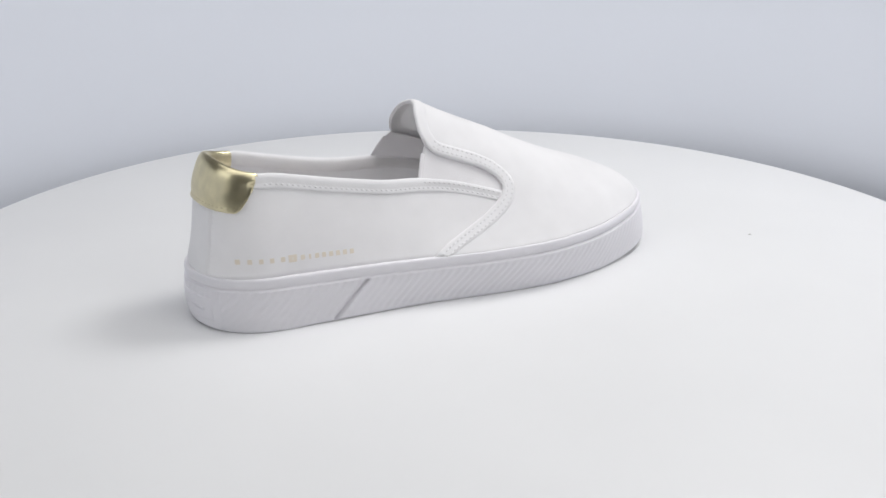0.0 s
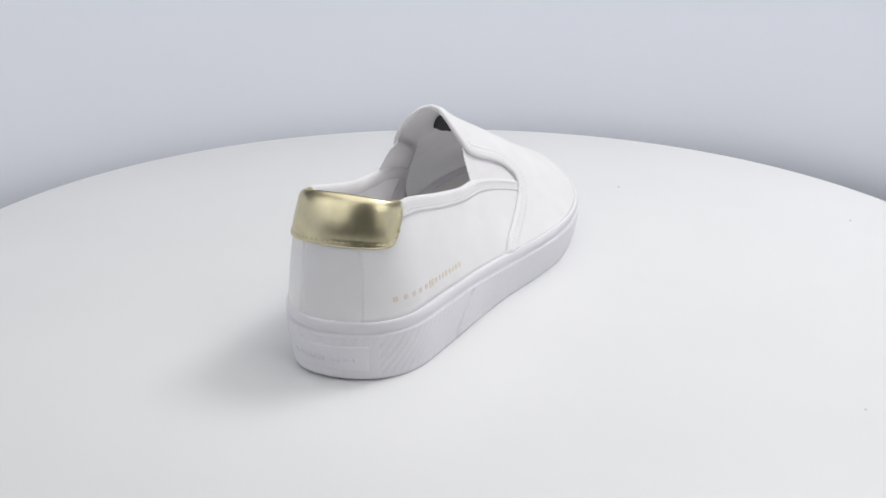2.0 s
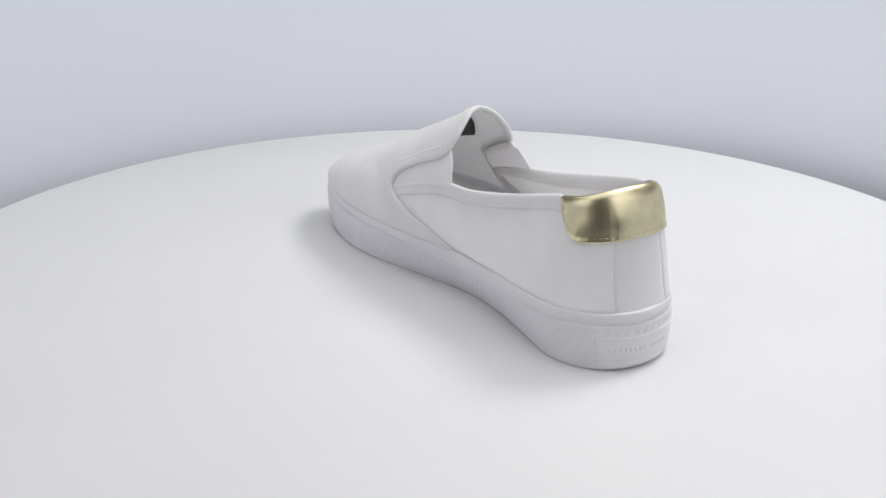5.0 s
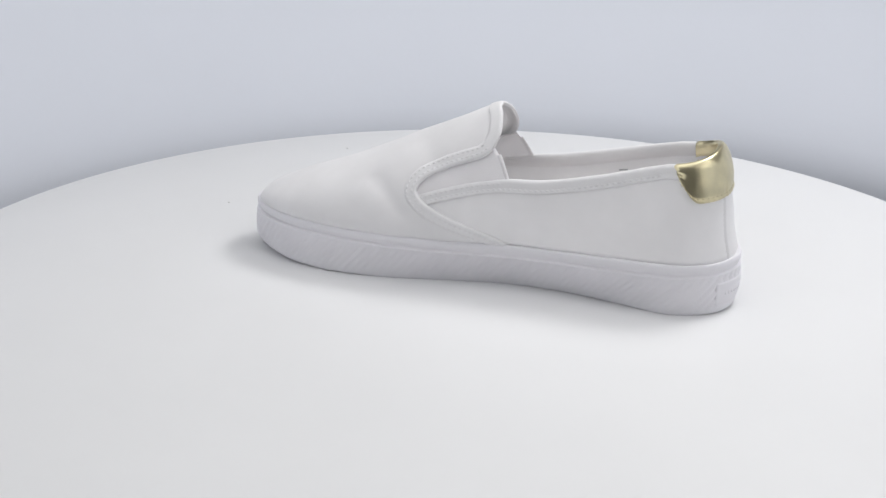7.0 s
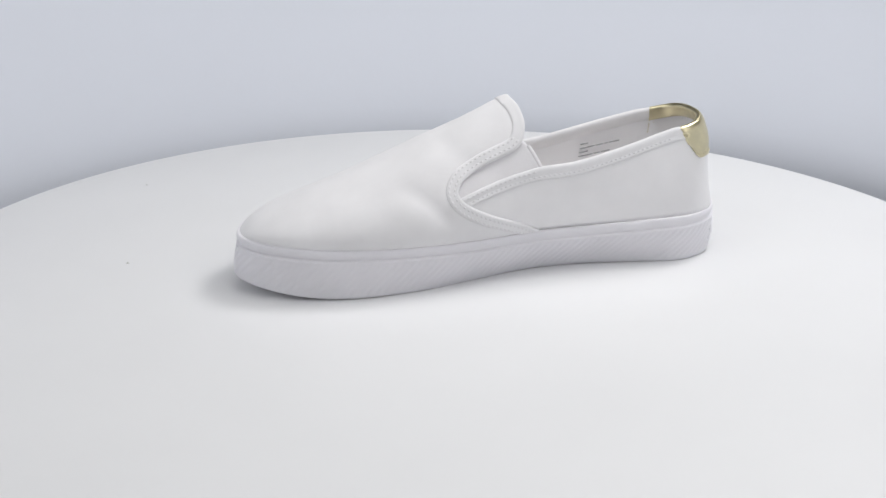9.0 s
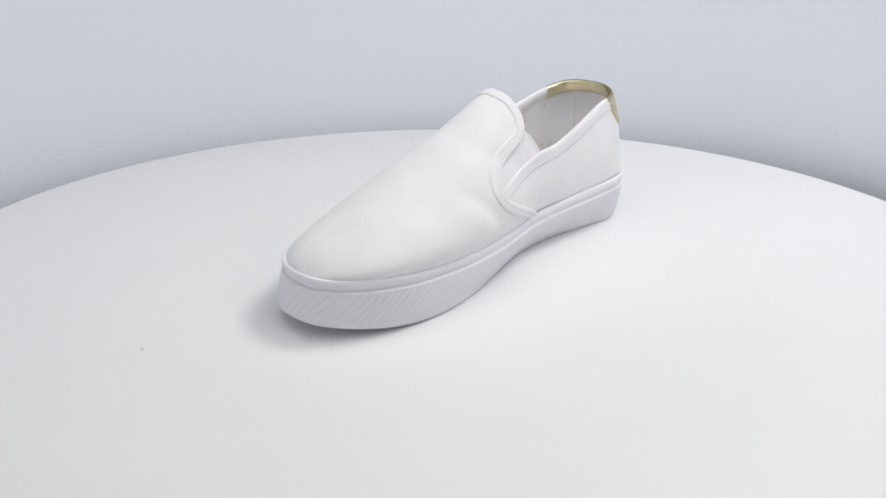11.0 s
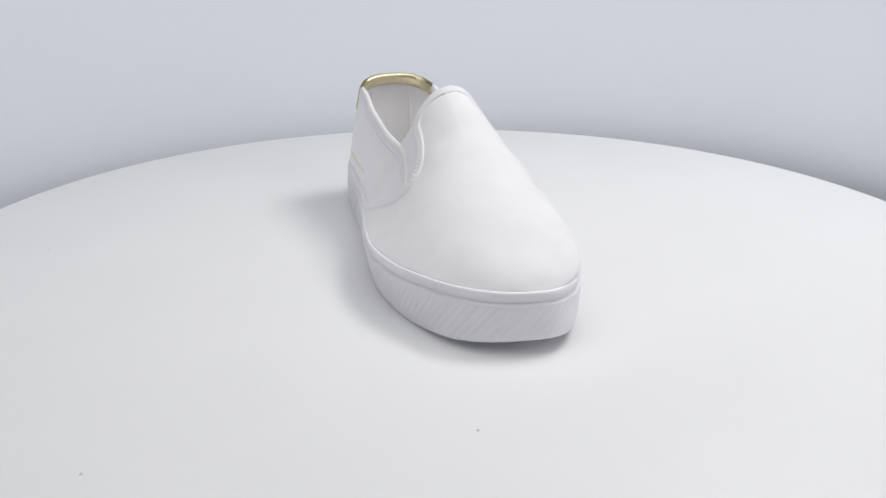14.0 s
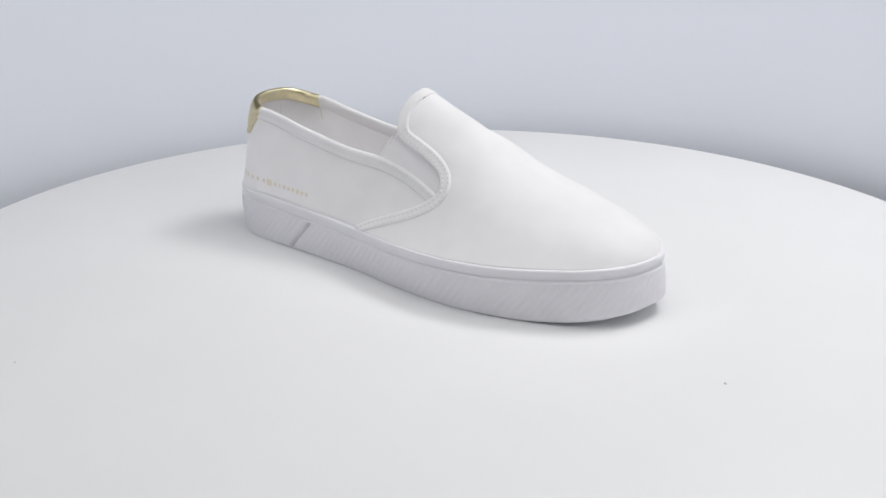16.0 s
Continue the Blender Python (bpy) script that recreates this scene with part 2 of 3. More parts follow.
def shifted(x, phi, vec):
    """The parameters of the point that lies vec (mm) away along the surface."""
    for k in range(3):
        _, px, pf, _ = last_frame(x, phi)
        j = np.stack([px, pf], 1)
        dx, df = np.linalg.lstsq(j, vec / 3, rcond=None)[0]
        x, phi = x + dx, min(max(phi + df, 0.0), math.pi)
    return x, phi


# the vamp's rear edge: height and place along the shoe, from the tongue's top down to the sole
VAMP_Z = [90.4, 89.6, 86.5, 79.5, 72.5, 68.4, 65.4, 61.2, 56.5, 50.5, 45.5, 41, 36.5, 32.5, 28.5, 24]
VAMP_X = [123.8, 122.9, 121, 120.0, 122.4, 127, 135, 146.5, 155, 159, 156, 149, 139.5, 129.5, 120, 112]


def vamp_edge():
    """(x, phi) along the vamp's rear edge, from the outer sole line over the tongue to the inner one."""
    fx = smooth_table(range(len(VAMP_Z)), VAMP_X)
    fz = smooth_table(range(len(VAMP_Z)), VAMP_Z)
    side = []
    for t in np.linspace(0, len(VAMP_Z) - 1, 71):
        x, z = fx(t), fz(t)
        side.append((x, phi_at(x, min(z, CREST(x) - 0.02), False)))
    side[0] = (123.85, math.pi / 2)
    return [s for s in reversed(side)] + [(x, math.pi - f) for x, f in side[1:]]


def strip(path, profile, off):
    """A raised band along a path on the upper; profile: (distance into the piece, height) in mm."""
    pts = [on_last(x, f, off) / MM for x, f in path]
    rows = []
    for k, (x, f) in enumerate(path):
        t = unit(pts[min(k + 1, len(pts) - 1)] - pts[max(k - 1, 0)])
        n = last_frame(x, f)[3]
        b = unit(np.cross(t, n))
        row = []
        for w, hgt in profile:
            x2, f2 = shifted(x, f, b * w)
            row.append(on_last(x2, f2, off + (hgt if 0 < k < len(path) - 1 else -1.2)))
        rows.append(row)
    return rows


def stitch_row(points, normals, length, thick):
    """Small raised thread dashes along a list of points."""
    pieces = []
    for k in range(len(points)):
        p = points[k]
        t = unit(points[min(k + 1, len(points) - 1)] - points[max(k - 1, 0)])
        n = unit(normals[k])
        b = np.cross(n, t)
        a = length / 2
        v = [p - t * a, p + t * a, p + b * thick, p - b * thick, p + n * thick * 0.8 + t * a * 0.4, p + n * thick * 0.8 - t * a * 0.4]
        pieces.append((v, [(0, 2, 5), (5, 2, 4), (4, 2, 1), (1, 3, 4), (4, 3, 5), (5, 3, 0)]))
    return merged(pieces)


def along(rows, j, step):
    """Stitch points and normals along column j of a strip."""
    path = np.array([r[j] for r in rows])
    side = np.array([unit(np.cross(rows[min(k + 1, len(rows) - 1)][j] - rows[max(k - 1, 0)][j], rows[k][j + 1] - rows[k][j - 1])) for k in range(len(rows))])
    s = np.concatenate([[0], np.cumsum(np.linalg.norm(np.diff(path, axis=0), axis=1))])
    t = np.arange(step / 2, s[-1], step)
    p = np.stack([np.interp(t, s, path[:, k]) for k in range(3)], 1)
    n = np.stack([np.interp(t, s, side[:, k]) for k in range(3)], 1)
    return p, n


# ---------------------------------------------------------------- the quarter: sides and heel of the upper
def quarter_station(u):
    """u from 0 (outer front) to 3 (inner front): a function of height fraction r and offset, in mm."""
    if u <= 1 or u >= 2:
        inner = u >= 2
        k = u - 2 if inner else 1 - u
        x = HEEL_FROM + (160 - HEEL_FROM) * k

        def f(r):
            top = COLLAR(x) + (0.0 if inner or x > 115 else 1.4 * math.sin(math.pi * (x - HEEL_FROM) / (115 - HEEL_FROM)))
            z = EDGE_Z(x) + (top - EDGE_Z(x)) * r
            return last_point(x, phi_at(x, z, inner))
    else:
        th = (u - 1) * math.pi

        def f(r):
            lift = math.sin(th) ** 1.5
            lo = EDGE_Z(HEEL_FROM) + 0.4 * lift
            hi = COLLAR(HEEL_FROM) + (78.4 - COLLAR(HEEL_FROM)) * lift
            z36 = EDGE_Z(HEEL_FROM) + (COLLAR(HEEL_FROM) - EDGE_Z(HEEL_FROM)) * r
            z = lo + (hi - lo) * r
            a = last_point(HEEL_FROM, phi_at(HEEL_FROM, z36, False))[1]
            b = last_point(HEEL_FROM, phi_at(HEEL_FROM, z36, True))[1]
            mid, half = (a + b) / 2, (b - a) / 2
            c = math.cos(th)
            return np.array([HEEL_FROM - (HEEL_FROM - HEEL_X(z)) * math.sin(th) ** HEEL_SQUARE, mid - half * math.copysign(abs(c) ** HEEL_SQUARE, c), z])
    return f


def quarter_point(u, r, off=0.0):
    f = quarter_station(u)
    g, h = quarter_station(min(u + 0.004, 3)), quarter_station(max(u - 0.004, 0))
    p = f(r)
    du = g(r) - h(r)
    dr = f(min(r + 0.01, 1.0)) - f(max(r - 0.01, 0.0))
    n = unit(np.cross(dr, du))
    wave = 0.5 * noise.noise(Vector((p[0] / 24, p[1] / 20, p[2] / 16 + 7)))
    if r < 0.8:
        wave -= sum(0.45 * math.exp(-((u - q) / 0.006) ** 2) for q in SEAMS)
    return (p + n * (off + wave)) * MM, n, unit(dr)


def u_of_x(x, inner):
    k = (x - HEEL_FROM) / (160 - HEEL_FROM)
    return 2 + k if inner else 1 - k


def thick(ob, t):
    m = ob.modifiers.new("thickness", "SOLIDIFY")
    m.thickness, m.offset, m.use_rim_only = t, -1, True
    return ob


def slab(rows_out, rows_in):
    """A closed thin piece between two grids of the same size."""
    a, b = np.asarray(rows_out), np.asarray(rows_in)
    n, k = a.shape[:2]
    va, fa = grid(a)
    vb, fb = grid(b)
    o = len(va)
    faces = fa + [tuple(i + o for i in reversed(q)) for q in fb]
    rim = [i * k for i in range(n)] + [(n - 1) * k + j for j in range(1, k)] + [i * k + k - 1 for i in range(n - 2, -1, -1)] + [j for j in range(k - 2, 0, -1)]
    for i in range(len(rim)):
        p, q = rim[i], rim[(i + 1) % len(rim)]
        faces.append((p, q, q + o, p + o))
    return np.vstack([va, vb]), faces


# ---------------------------------------------------------------- the sole
def build_sole(shoe):
    n = 56
    top, low = spline(TOP_LINE, n), spline(BOTTOM_LINE, n)
    count = len(top)

    def outward(c):
        t = np.roll(c, -3, 0) - np.roll(c, 3, 0)
        m = np.stack([t[:, 1], -t[:, 0]], 1)
        return -m / np.linalg.norm(m, axis=1)[:, None] if TURN < 0 else m / np.linalg.norm(m, axis=1)[:, None]

    area = 0.5 * np.sum(top[:, 0] * np.roll(top[:, 1], -1) - top[:, 1] * np.roll(top[:, 0], -1))
    TURN = 1 if area > 0 else -1
    nt, nl = outward(top), outward(low)
    arc = np.concatenate([[0], np.cumsum(np.linalg.norm(np.diff(np.vstack([top, top[:1]]), axis=0), axis=1))])
    ribs = round(arc[-1] / 4.2)
    pitch = arc[-1] / ribs
    rows = []
    groove_top = 77.0
    for i in range(count):
        x = top[i, 0]
        zt, zu = EDGE_Z(x), UNDER_Z(low[i, 0])
        row = []
        reach = 1.0 + 0.4 * min(max((x - 110) / 100, 0.0), 1.0)
        for off, dz in ((-4.0, -2.0), (-3.0, -0.5), (-0.9, 0.4), (0.75, 0.5), (1.0, 0.5), (1.35, 0.1), (1.55, -0.7), (1.6, -1.6), (1.45, -2.7), (1.1, -3.7), (0.8, -4.4), (0.8, -4.9), (1.5, -5.2), (1.9, -5.7)):
            row.append((*(top[i] + nt[i] * (off * reach if off > 0.5 else off)), zt + dz))
        z_hi, z_lo = zt - 5.9, zu + 1.2
        for v in np.linspace(0, 1, 17):
            p = (top[i] + nt[i] * 1.9 * reach) * (1 - v) + (low[i] + nl[i] * 0.7) * v
            bulge = 0.5 * math.sin(math.pi * v)
            z = z_hi * (1 - v) + z_lo * v
            s = arc[i] + (z_hi - z) * 0.9
            w = (s / pitch) % 1.0
            depth = -0.75 * math.exp(-((w - 0.5) / 0.18) ** 2) * min(1.0, 6 * v + 0.15, 5 * (1 - v) + 0.2)
            if x < 10.5 and z < 17.5:
                depth *= 0.15
            # one wide slanting cut on the outer side
            if top[i, 1] < 0 and 40 < x < 100:
                g = x - (groove_top - (z_hi - z) * 0.92)
                depth = min(depth, -2.8 * math.exp(-(g / 1.0) ** 2))
                if -6 < g < 0:
                    depth *= 0.6 if depth > -0.6 else 1.0
            q = p + nt[i] * (bulge + depth)
            row.append((*q, z))
        row.append((*(low[i] + nl[i] * 0.2), zu + 0.3))
        row.append((*(low[i] - nl[i] * 1.5), zu))
        row.append((*(low[i] * 0.5 + np.array([130.0, -6.0]) * 0.5), zu + 0.2))
        rows.append(row)
    v, f = grid(np.array(rows) * MM, loop=True)
    k = len(rows[0])
    f.append(tuple(i * k + k - 1 for i in range(count)))
    sole = part("outsole", v, f, RUBBER, shoe, "white rubber sole with slanting moulded ribs")
    # footbed
    inset = top - nt * 0.8
    ring = inset[::8]
    zs = [EDGE_Z(q[0]) - 1.5 for q in ring]
    vt = [(*p, z) for p, z in zip(ring, zs)]
    vb = [(*p, z - 4) for p, z in zip(ring, zs)]
    m = len(ring)
    faces = [tuple(range(m)), tuple(reversed(range(m, 2 * m)))] + [(i, (i + 1) % m, m + (i + 1) % m, m + i) for i in range(m)]
    part("insole", np.array(vt + vb) * MM, faces, INSOLE, shoe, "pale cloth insole", False)

    # moulded label at the heel, with bars for its raised lettering
    def heel_point(y, z, off):
        half = [i for i in range(count) if top[i, 0] < 30]
        ys = np.array([top[i, 1] for i in half])
        order = np.argsort(ys)
        best = [half[j] for j in order]
        yy = np.sort(ys)

        def at(curve, nn, o):
            return np.array([np.interp(y, yy, [curve[i, 0] + nn[i, 0] * o for i in best]), np.interp(y, yy, [curve[i, 1] + nn[i, 1] * o for i in best])])
        vv = (20.5 - z) / 18.5
        p = at(top, nt, 1.9) * (1 - vv) + at(low, nl, 0.7) * vv
        return np.array([p[0] - off - 0.5 * math.sin(math.pi * min(max(vv, 0), 1)), p[1], z]) * MM

    out = [[heel_point(y, z, o) for z, o in ((5.0, 0.0), (5.6, 0.2), (6.6, 0.3), (9, 0.35), (12, 0.4), (15.6, 0.5), (16.4, 0.4), (16.7, 0.0))] for y in np.linspace(-19, 19, 39)]
    inn = [[heel_point(y, z, -0.6) for z in np.linspace(5.0, 16.7, 8)] for y in np.linspace(-19, 19, 39)]
    label = part("heel_label", *slab(out, inn), RUBBER, sole, "raised white rubber heel label")
    for k in range(14):
        if k == 5:
            y0, y1, z0, z1 = -1.4, 1.4, 9.6, 11.8
        else:
            y = -14 + 28 * k / 13
            y0, y1, z0, z1 = y - 0.6, y + 0.6, 9.9, 11.5
        o = [[heel_point(y, z, 0.6) for z in np.linspace(z0, z1, 3)] for y in np.linspace(y0, y1, 3)]
        i = [[heel_point(y, z, 0.2) for z in np.linspace(z0, z1, 3)] for y in np.linspace(y0, y1, 3)]
        part("raised_bar", *slab(o, i), RUBBER, label)


# ---------------------------------------------------------------- the upper
def build_vamp(shoe):
    edge = vamp_edge()
    rows = []
    n = len(edge)
    for k, (x0, f0) in enumerate(edge):
        f1 = math.pi * k / (n - 1)
        row = []
        for u in np.linspace(0, 1, 64):
            g = math.sin(u * math.pi / 2) ** 1.15
            x = x0 + (TIP_X - 0.35 - x0) * g
            sm = u * u * (3 - 2 * u)
            row.append(on_last(x, f0 + (f1 - f0) * sm, 0.6))
        rows.append(row)
    vamp = thick(part("vamp", *grid(rows), CANVAS, shoe, "smooth white canvas vamp with a raised tongue"), 0.0016)
    # bound edge with two rows of stitches
    prof = [(2.4, -0.95), (1.7, -1.15), (0.7, -1.3), (-0.1, -1.2), (-0.75, -0.7), (-0.6, 0.1), (-0.1, 0.6), (0.8, 0.8), (1.6, 0.62), (3.0, 0.72), (4.4, 0.62), (5.2, 0.62), (5.8, 0.3), (6.0, -0.2)]
    rows = strip(edge, prof, 0.6)
    band = part("edge_binding", *grid(rows), CANVAS, vamp, "white folded edge binding")
    pieces = [stitch_row(p, -m, 0.0023, 0.0006) for p, m in (along(part_rows, j, 0.0027) for j in (8, 10) for part_rows in (rows[:52], rows[-52:]))]
    part("stitching", *merged(pieces), THREAD, vamp, "double row of white stitches", kind="stuff")

    # dark label inside the tongue
    def inside(y, d):
        # d: mm down from the tongue's top edge along the lining
        x = 125.5 + d * 0.9 + 12.0 * ((y + 2.5) / 14.5) ** 2
        o, i = half_lines(x)
        half = (i - o) / 2
        cc = min(abs(y) / half, 0.98)
        f = math.acos(cc)
        f = math.pi - f if y > 0 else f
        return x, f
    for nm, y0, y1, d0, d1, off, mt, pr in (("tongue_label", -17.5, 13.0, 14.0, 38.0, -1.45, LABEL_CLOTH, "charcoal woven label inside the tongue"),):
        out = [[on_last(*inside(y, d), off) for d in np.linspace(d0, d1, 6)] for y in np.linspace(y0, y1, 21)]
        inn = [[on_last(*inside(y, d), off + 0.5) for d in np.linspace(d0, d1, 6)] for y in np.linspace(y0, y1, 21)]
        part(nm, *slab(out, inn), mt, vamp, pr)
    # a small dark knot of thread far inside, on the lining
    c = on_last(235.0, phi_at(235.0, 28.6, False), -1.1)
    knot = []
    for a in np.linspace(0, math.pi, 7):
        knot.append([c + 0.001 * np.array([math.sin(a) * math.cos(b) * 0.8, math.sin(a) * math.sin(b) * 0.7, math.cos(a) * 0.6]) for b in np.linspace(0, 2 * math.pi, 11)[:-1]])
    part("thread_knot", *grid(knot, ring=True), BLACK_THREAD, vamp, "tiny dark knot of thread")


def build_quarter(shoe):
    near_seams = [q + d for q in SEAMS for d in (-0.012, -0.007, -0.003, 0.0, 0.003, 0.007, 0.012)]
    us = np.unique(np.round(np.concatenate([np.linspace(0, 1, 40), np.linspace(1, 2, 61), np.linspace(2, 3, 40), near_seams]), 5))
    rows = [[quarter_point(u, r, -0.8)[0] for r in np.linspace(0, 1, 18)] for u in us]
    quarter = thick(part("quarter", *grid(rows), CANVAS, shoe, "white canvas sides and heel"), 0.0016)
    # rolled collar edge, sewn down, running into the seam under the vamp
    rows = []
    for u in np.concatenate([np.linspace(0.0, 1, 50), np.linspace(1, 2, 61)[1:], np.linspace(2, 3, 50)[1:]]):
        p, n, up = quarter_point(u, 1.0, -0.8)
        p = p / MM
        prof = [(-6.3, -0.2), (-6.1, 0.45), (-5.2, 0.6), (-4.3, 0.42), (-3.2, 0.6), (-1.5, 0.95), (-0.2, 0.9), (0.7, 0.35), (1.0, -0.5), (0.7, -1.4), (-0.3, -2.1), (-2.0, -2.6), (-6.0, -2.6), (-6.6, -1.6)]
        flat = min(1.0, min(u, 3 - u) / 0.045) * (0.1 if 1.09 < u < 1.95 else 1.0)
        roll = min(1.0, max(0.0, (min(u, 3 - u) - 0.31) / 0.08))
        rows.append([(p + up * (min(a, 0.25 + 0.75 * roll) if a > 0 else a) + n * (b * (0.35 + 0.65 * roll) if b < 0 else b * flat)) * MM for a, b in prof])
    band = part("collar_binding", *grid(rows), CANVAS, quarter, "white rolled collar edge")
    pieces = []
    for run, sign in ((rows[:52], -1), (rows[-49:], -1)):
        pts, nrm = along(run, 3, 0.0027)
        pieces.append(stitch_row(pts, sign * nrm, 0.0023, 0.0006))
    # second row only on the slanting front edges
    for a, b in ((0.03, 0.36), (2.64, 2.97)):
        line, ns = [], []
        for u in np.linspace(a, b, 30):
            p, n, up = quarter_point(u, 1.0, -0.8)
            line.append(p + (-1.6 * up + 1.0 * n) * MM)
            ns.append(n)
        line = resample(line, 0.0027)
        pieces.append(stitch_row(line, [ns[min(int(k * 30 / len(line)), 29)] for k in range(len(line))], 0.0023, 0.0006))
    part("stitching", *merged(pieces), THREAD, quarter, "white collar stitches", kind="stuff")

    # strip over the heel seam, and its two rows of stitches
    u0, u1 = SEAMS[0] + 0.006, SEAMS[1] - 0.006
    out = [[quarter_point(u, r, -0.74 if 0 < k < 16 else -1.0)[0] for r in np.linspace(0.0, 0.66, 14)] for k, u in enumerate([u0, *np.linspace(u0 + 0.004, u1 - 0.004, 15), u1])]
    part("heel_strip", *grid(out), CANVAS, quarter, "white canvas strip over the heel seam")
    pieces = []
    for u in (u0 - 0.018, u1 + 0.018):
        p = resample([quarter_point(u, r, -0.75)[0] for r in np.linspace(0.02, 0.62, 20)], 0.0026)
        pieces.append(stitch_row(p, [quarter_point(u, 0.3)[1]] * len(p), 0.0016, 0.00022))
    part("seam_stitching", *merged(pieces), THREAD, quarter, "white heel seam stitches", kind="stuff")

    # gold tab that folds over the collar at the heel
    ua, ub = 1.0 + 0.06, 2.0 - 0.02
    rows, foot = [], []
    nu = 61
    for k in range(nu):
        w = k / (nu - 1)
        u = ua + (ub - ua) * w
        p1, n1, up1 = quarter_point(u, 1.0, -0.8)
        p1 = p1 / MM
        e = min(w, 1 - w) * 68.0
        fall = 16.8 + 3.6 * math.sin(math.pi * w) - 7.0 * max(0.0, 1 - e / 8.0) ** 2
        row = []
        f = quarter_station(u)
        lo, hi = f(0.0)[2], f(1.0)[2]
        puff = 0.2 + 0.2 * math.sin(math.pi * w) + 0.25 * math.sin(e * 1.9) * math.exp(-e / 4.0)
        edge = 0.0 if min(k, nu - 1 - k) == 0 else 1.0
        pucker = 0.16 * math.sin(k * 2.1)
        for d, o in ((fall, -0.4), (fall - 0.1, 0.45 + pucker), (fall - 0.9, 0.75 + pucker), (fall - 1.9, 0.2), (fall * 0.82, 0.35 + puff * 0.4), (fall * 0.65, 0.35 + puff), (fall * 0.45, 0.35 + puff), (fall * 0.28, 0.5 + puff * 0.6), (4.0, 0.8 + 0.1 * puff), (2.0, 0.95)):
            o -= 0.8 * math.exp(-((e - 4.0) ** 2 + (d - 9.0) ** 2) / 8.0)
            q, n, _ = quarter_point((ua + ub) / 2 + (u - (ua + ub) / 2) * (1 - 0.13 * (d / fall) ** 1.8), 1 - d / (hi - lo), (o - 0.3 if edge else -0.8))
            row.append(q)
        for a, b in ((0.0, 1.1), (0.9, 0.5), (1.3, -0.6), (1.0, -1.7), (-0.3, -2.5), (-2.0, -2.8), (-4.0, -3.0), (-6.0, -2.9), (-6.5, -2.2)):
            row.append((p1 + up1 * (a if edge else a - 0.5) + n1 * b) * MM)
        rows.append(row)
    tab = part("heel_tab", *grid(rows), GOLD, quarter, "metallic gold leather heel tab")
    p, n = along(rows, 3, 0.0026)
    mid = len(n) // 2
    part("tab_stitching", *stitch_row(p, -n if n[mid][0] > 0 else n, 0.0018, 0.0004), GOLD_THREAD, tab, "gold stitches", kind="stuff")
    # thread ends of the tab on the lining
    for u in (ua + 0.012, ub - 0.012):
        line = [quarter_point(u, r, -2.5)[0] for r in np.linspace(0.70, 0.84, 8)]
        part("thread_end", *stitch_row(resample(line, 0.0016), [-quarter_point(u, 0.8)[1]] * 20, 0.0014, 0.0004), GOLD_THREAD, tab, "short row of gold stitches on the lining")

    # pale gold lettering of the brand as bars: a word, a small flag, a word
    xs = np.concatenate([np.linspace(0, 0.375, 5), [0.46], np.linspace(0.55, 1.0, 8)])
    for k, w in enumerate(xs):
        wide = 0.55 if k in (7,) else 1.05
        if k == 5:
            wide = 2.0
        x = TEXT_X[0] + (TEXT_X[1] - TEXT_X[0]) * w
        z = TEXT_Z[0] + (TEXT_Z[1] - TEXT_Z[0]) * w
        tall = 1.5 if k != 5 else 1.7

        def at(dx, dz, off):
            xx, zz = x + dx, z + dz
            if xx < HEEL_FROM:
                th = math.asin(min(1, (HEEL_FROM - xx) / (HEEL_FROM - HEEL_X(zz))) ** (1 / HEEL_SQUARE))
                u = 1 + th / math.pi
            else:
                u = u_of_x(xx, False)
            f = quarter_station(u)
            lo, hi = f(0.0)[2], f(1.0)[2]
            return quarter_point(u, (zz - lo) / (hi - lo), off)[0]
        if k == 5:
            boxes = [(-wide, wide, -tall, -tall * 0.35), (-wide, wide, tall * 0.35, tall), (-wide, -wide * 0.1, -tall * 0.3, tall * 0.3), (wide * 0.1, wide, -tall * 0.3, tall * 0.3)]
        else:
            boxes = [(-wide * 0.95, wide * 0.95, -tall * 0.74, tall * 0.74)]
        pieces = []
        for a, b, c, d in boxes:
            o = [[at(i, j, -0.64) for j in np.linspace(c, d, 3)] for i in np.linspace(a, b, 3)]
            i_ = [[at(i, j, -0.95) for j in np.linspace(c, d, 3)] for i in np.linspace(a, b, 3)]
            pieces.append(slab(o, i_))
        part("printed_bar", *merged(pieces), GOLD_INK, quarter, "pale gold printed mark", smooth=False)

    # small grey printed lines on the lining of the outer side, broken into words
    def on_lining(xx, zz, off):
        u = u_of_x(xx, False)
        f = quarter_station(u)
        return quarter_point(u, (zz - f(0.0)[2]) / (f(1.0)[2] - f(0.0)[2]), off)[0]
    for x0, x1, z in ((64.5, 69, 54.7), (60, 69, 52.0), (55, 59.2, 52.0), (52, 54.2, 52.0), (45, 51.2, 52.0), (63.5, 69, 49.4), (60.5, 69, 47.0), (56, 59.7, 47.0), (50, 55.2, 47.0)):
        def at2(xx, dz, off):
            return on_lining(xx, z + dz + 0.15 * (69 - xx), off)
        o = [[at2(x, dz, -2.7) for dz in (-0.22, 0.22)] for x in np.linspace(x0, x1, 6)]
        i = [[at2(x, dz, -2.2) for dz in (-0.22, 0.22)] for x in np.linspace(x0, x1, 6)]
        part("printed_line", *slab(o, i), GREY_INK, quarter, "small grey printed line")
    # stitches that hold the tab, seen on the lining
    line, ns = [], []
    for u in np.linspace(ua + 0.03, ub - 0.03, 60):
        p, n, _ = quarter_point(u, 0.70, -2.5)
        line.append(p)
        ns.append(-n)
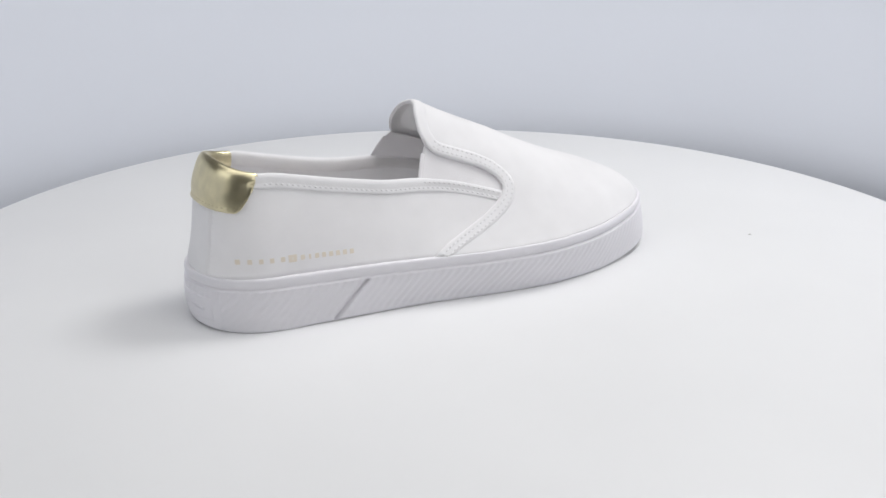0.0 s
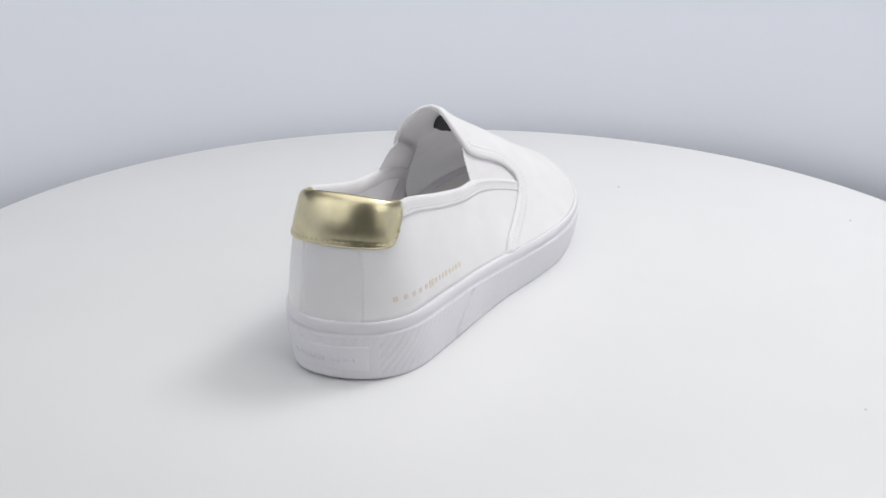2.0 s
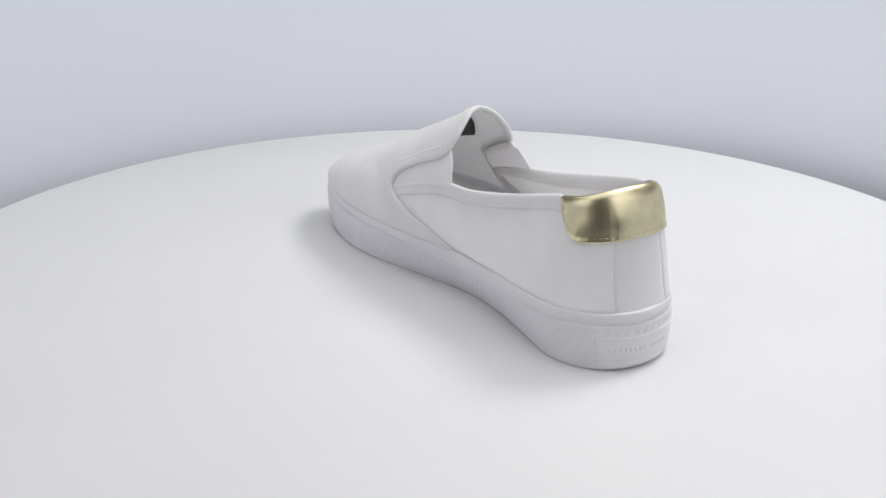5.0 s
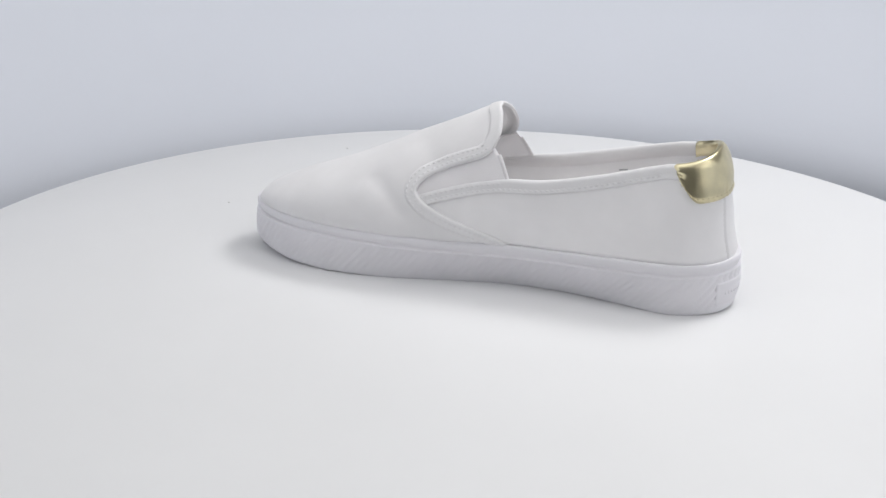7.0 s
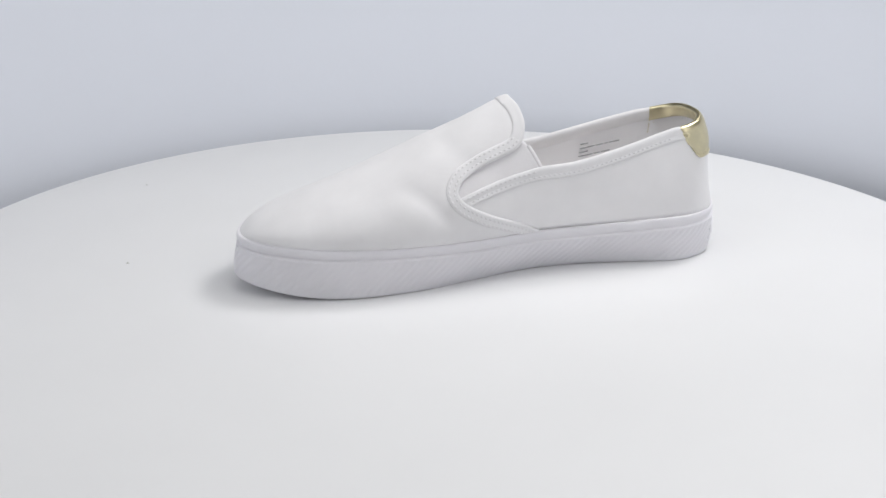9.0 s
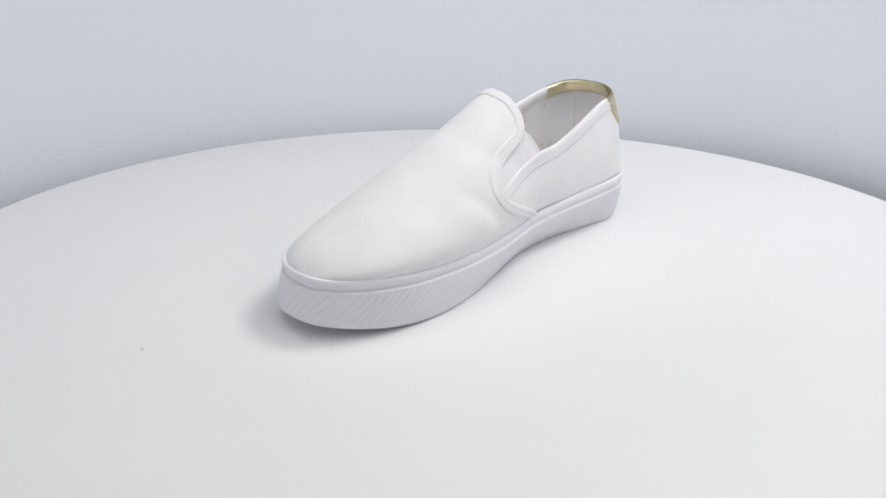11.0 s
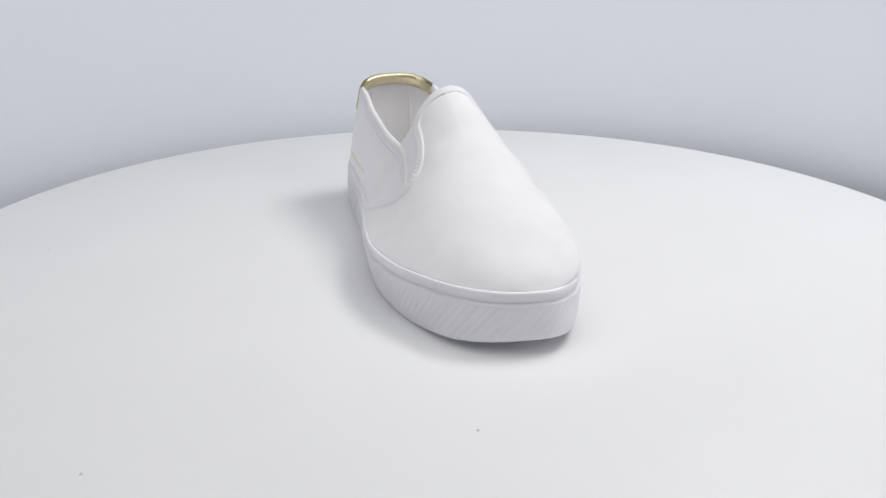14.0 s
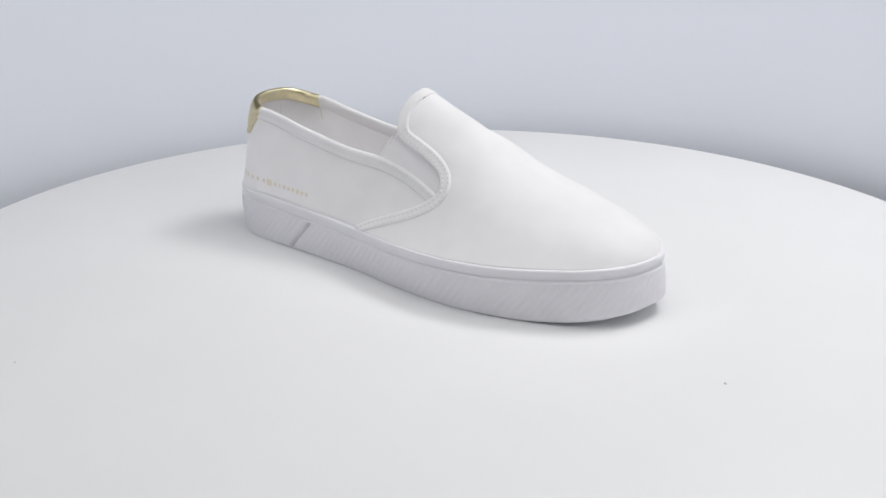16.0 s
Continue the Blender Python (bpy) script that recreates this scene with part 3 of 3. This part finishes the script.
    path = resample(line, 0.0036)
    part("lining_stitching", *stitch_row(path, [ns[min(int(k * 60 / len(path)), 59)] for k in range(len(path))], 0.0018, 0.00035), THREAD, quarter, "pale stitches across the heel lining", kind="stuff")


TEXT_X, TEXT_Z = (16.5, 71.0), (35.3, 32.7)


def build_gussets(shoe):
    upper = smooth_table([112, 118, 121.5, 131, 145, 154, 160], [75, 73, 70, 66.5, 61, 56, 50])
    for inner in (False, True):
        rows = []
        for w in np.linspace(0, 1, 28):
            row = []
            for v in np.linspace(0, 1, 16):
                x = ((111.5 if inner else 113.5) * (1 - v) + 121.5 * v) * (1 - w) + 161 * w
                z = (COLLAR(x) - 3) * (1 - v) + (upper(x) + 3) * v
                row.append(on_last(x, phi_at(x, z, inner), -1.03))
            rows.append(row)
        g = thick(part("gusset", *grid(rows), ELASTIC, shoe, "white elastic gusset"), 0.0006)
        # bound rear edge
        rim = []
        for v in np.linspace(0.1, 0.74, 14):
            x = (111.5 if inner else 113.5) * (1 - v) + 121.5 * v
            z = (COLLAR(x) - 3) * (1 - v) + (upper(x) + 3) * v
            f = phi_at(x, z, inner)
            _, px, _, n = last_frame(x, f)
            c, t = on_last(x, f, -1.2) / MM, unit(px)
            rim.append([(c + t * (1.1 * math.cos(a)) + n * (0.45 * math.sin(a))) * MM for a in np.linspace(0, 2 * math.pi, 9)[:-1]])
        part("gusset_edge", *grid(rim, ring=True), ELASTIC, g, "white folded edge of the elastic")


def build_shoe():
    shoe = new("slip_on_shoe")
    tagged(shoe, "white canvas slip-on shoe with gold heel tab and ribbed sole", "shoe")
    build_sole(shoe)
    build_vamp(shoe)
    build_quarter(shoe)
    build_gussets(shoe)
    return shoe


SHOE_START = pose(0, 0, TOP, 0, 0, 31.6455) @ pose(-0.1491, 0.00147, 0.0)

build_setting()
turntable = build_turntable()
slip_on_shoe = build_shoe()


def motions():
    times = [0.5 * k for k in range(33)]
    walk(turntable, [(t, pose(AXIS, 0, TOP, 0, 0, SPEED * t)) for t in times])
    walk(slip_on_shoe, [(t, pose(AXIS, 0, 0, 0, 0, SPEED * t) @ SHOE_START) for t in times])


motions()
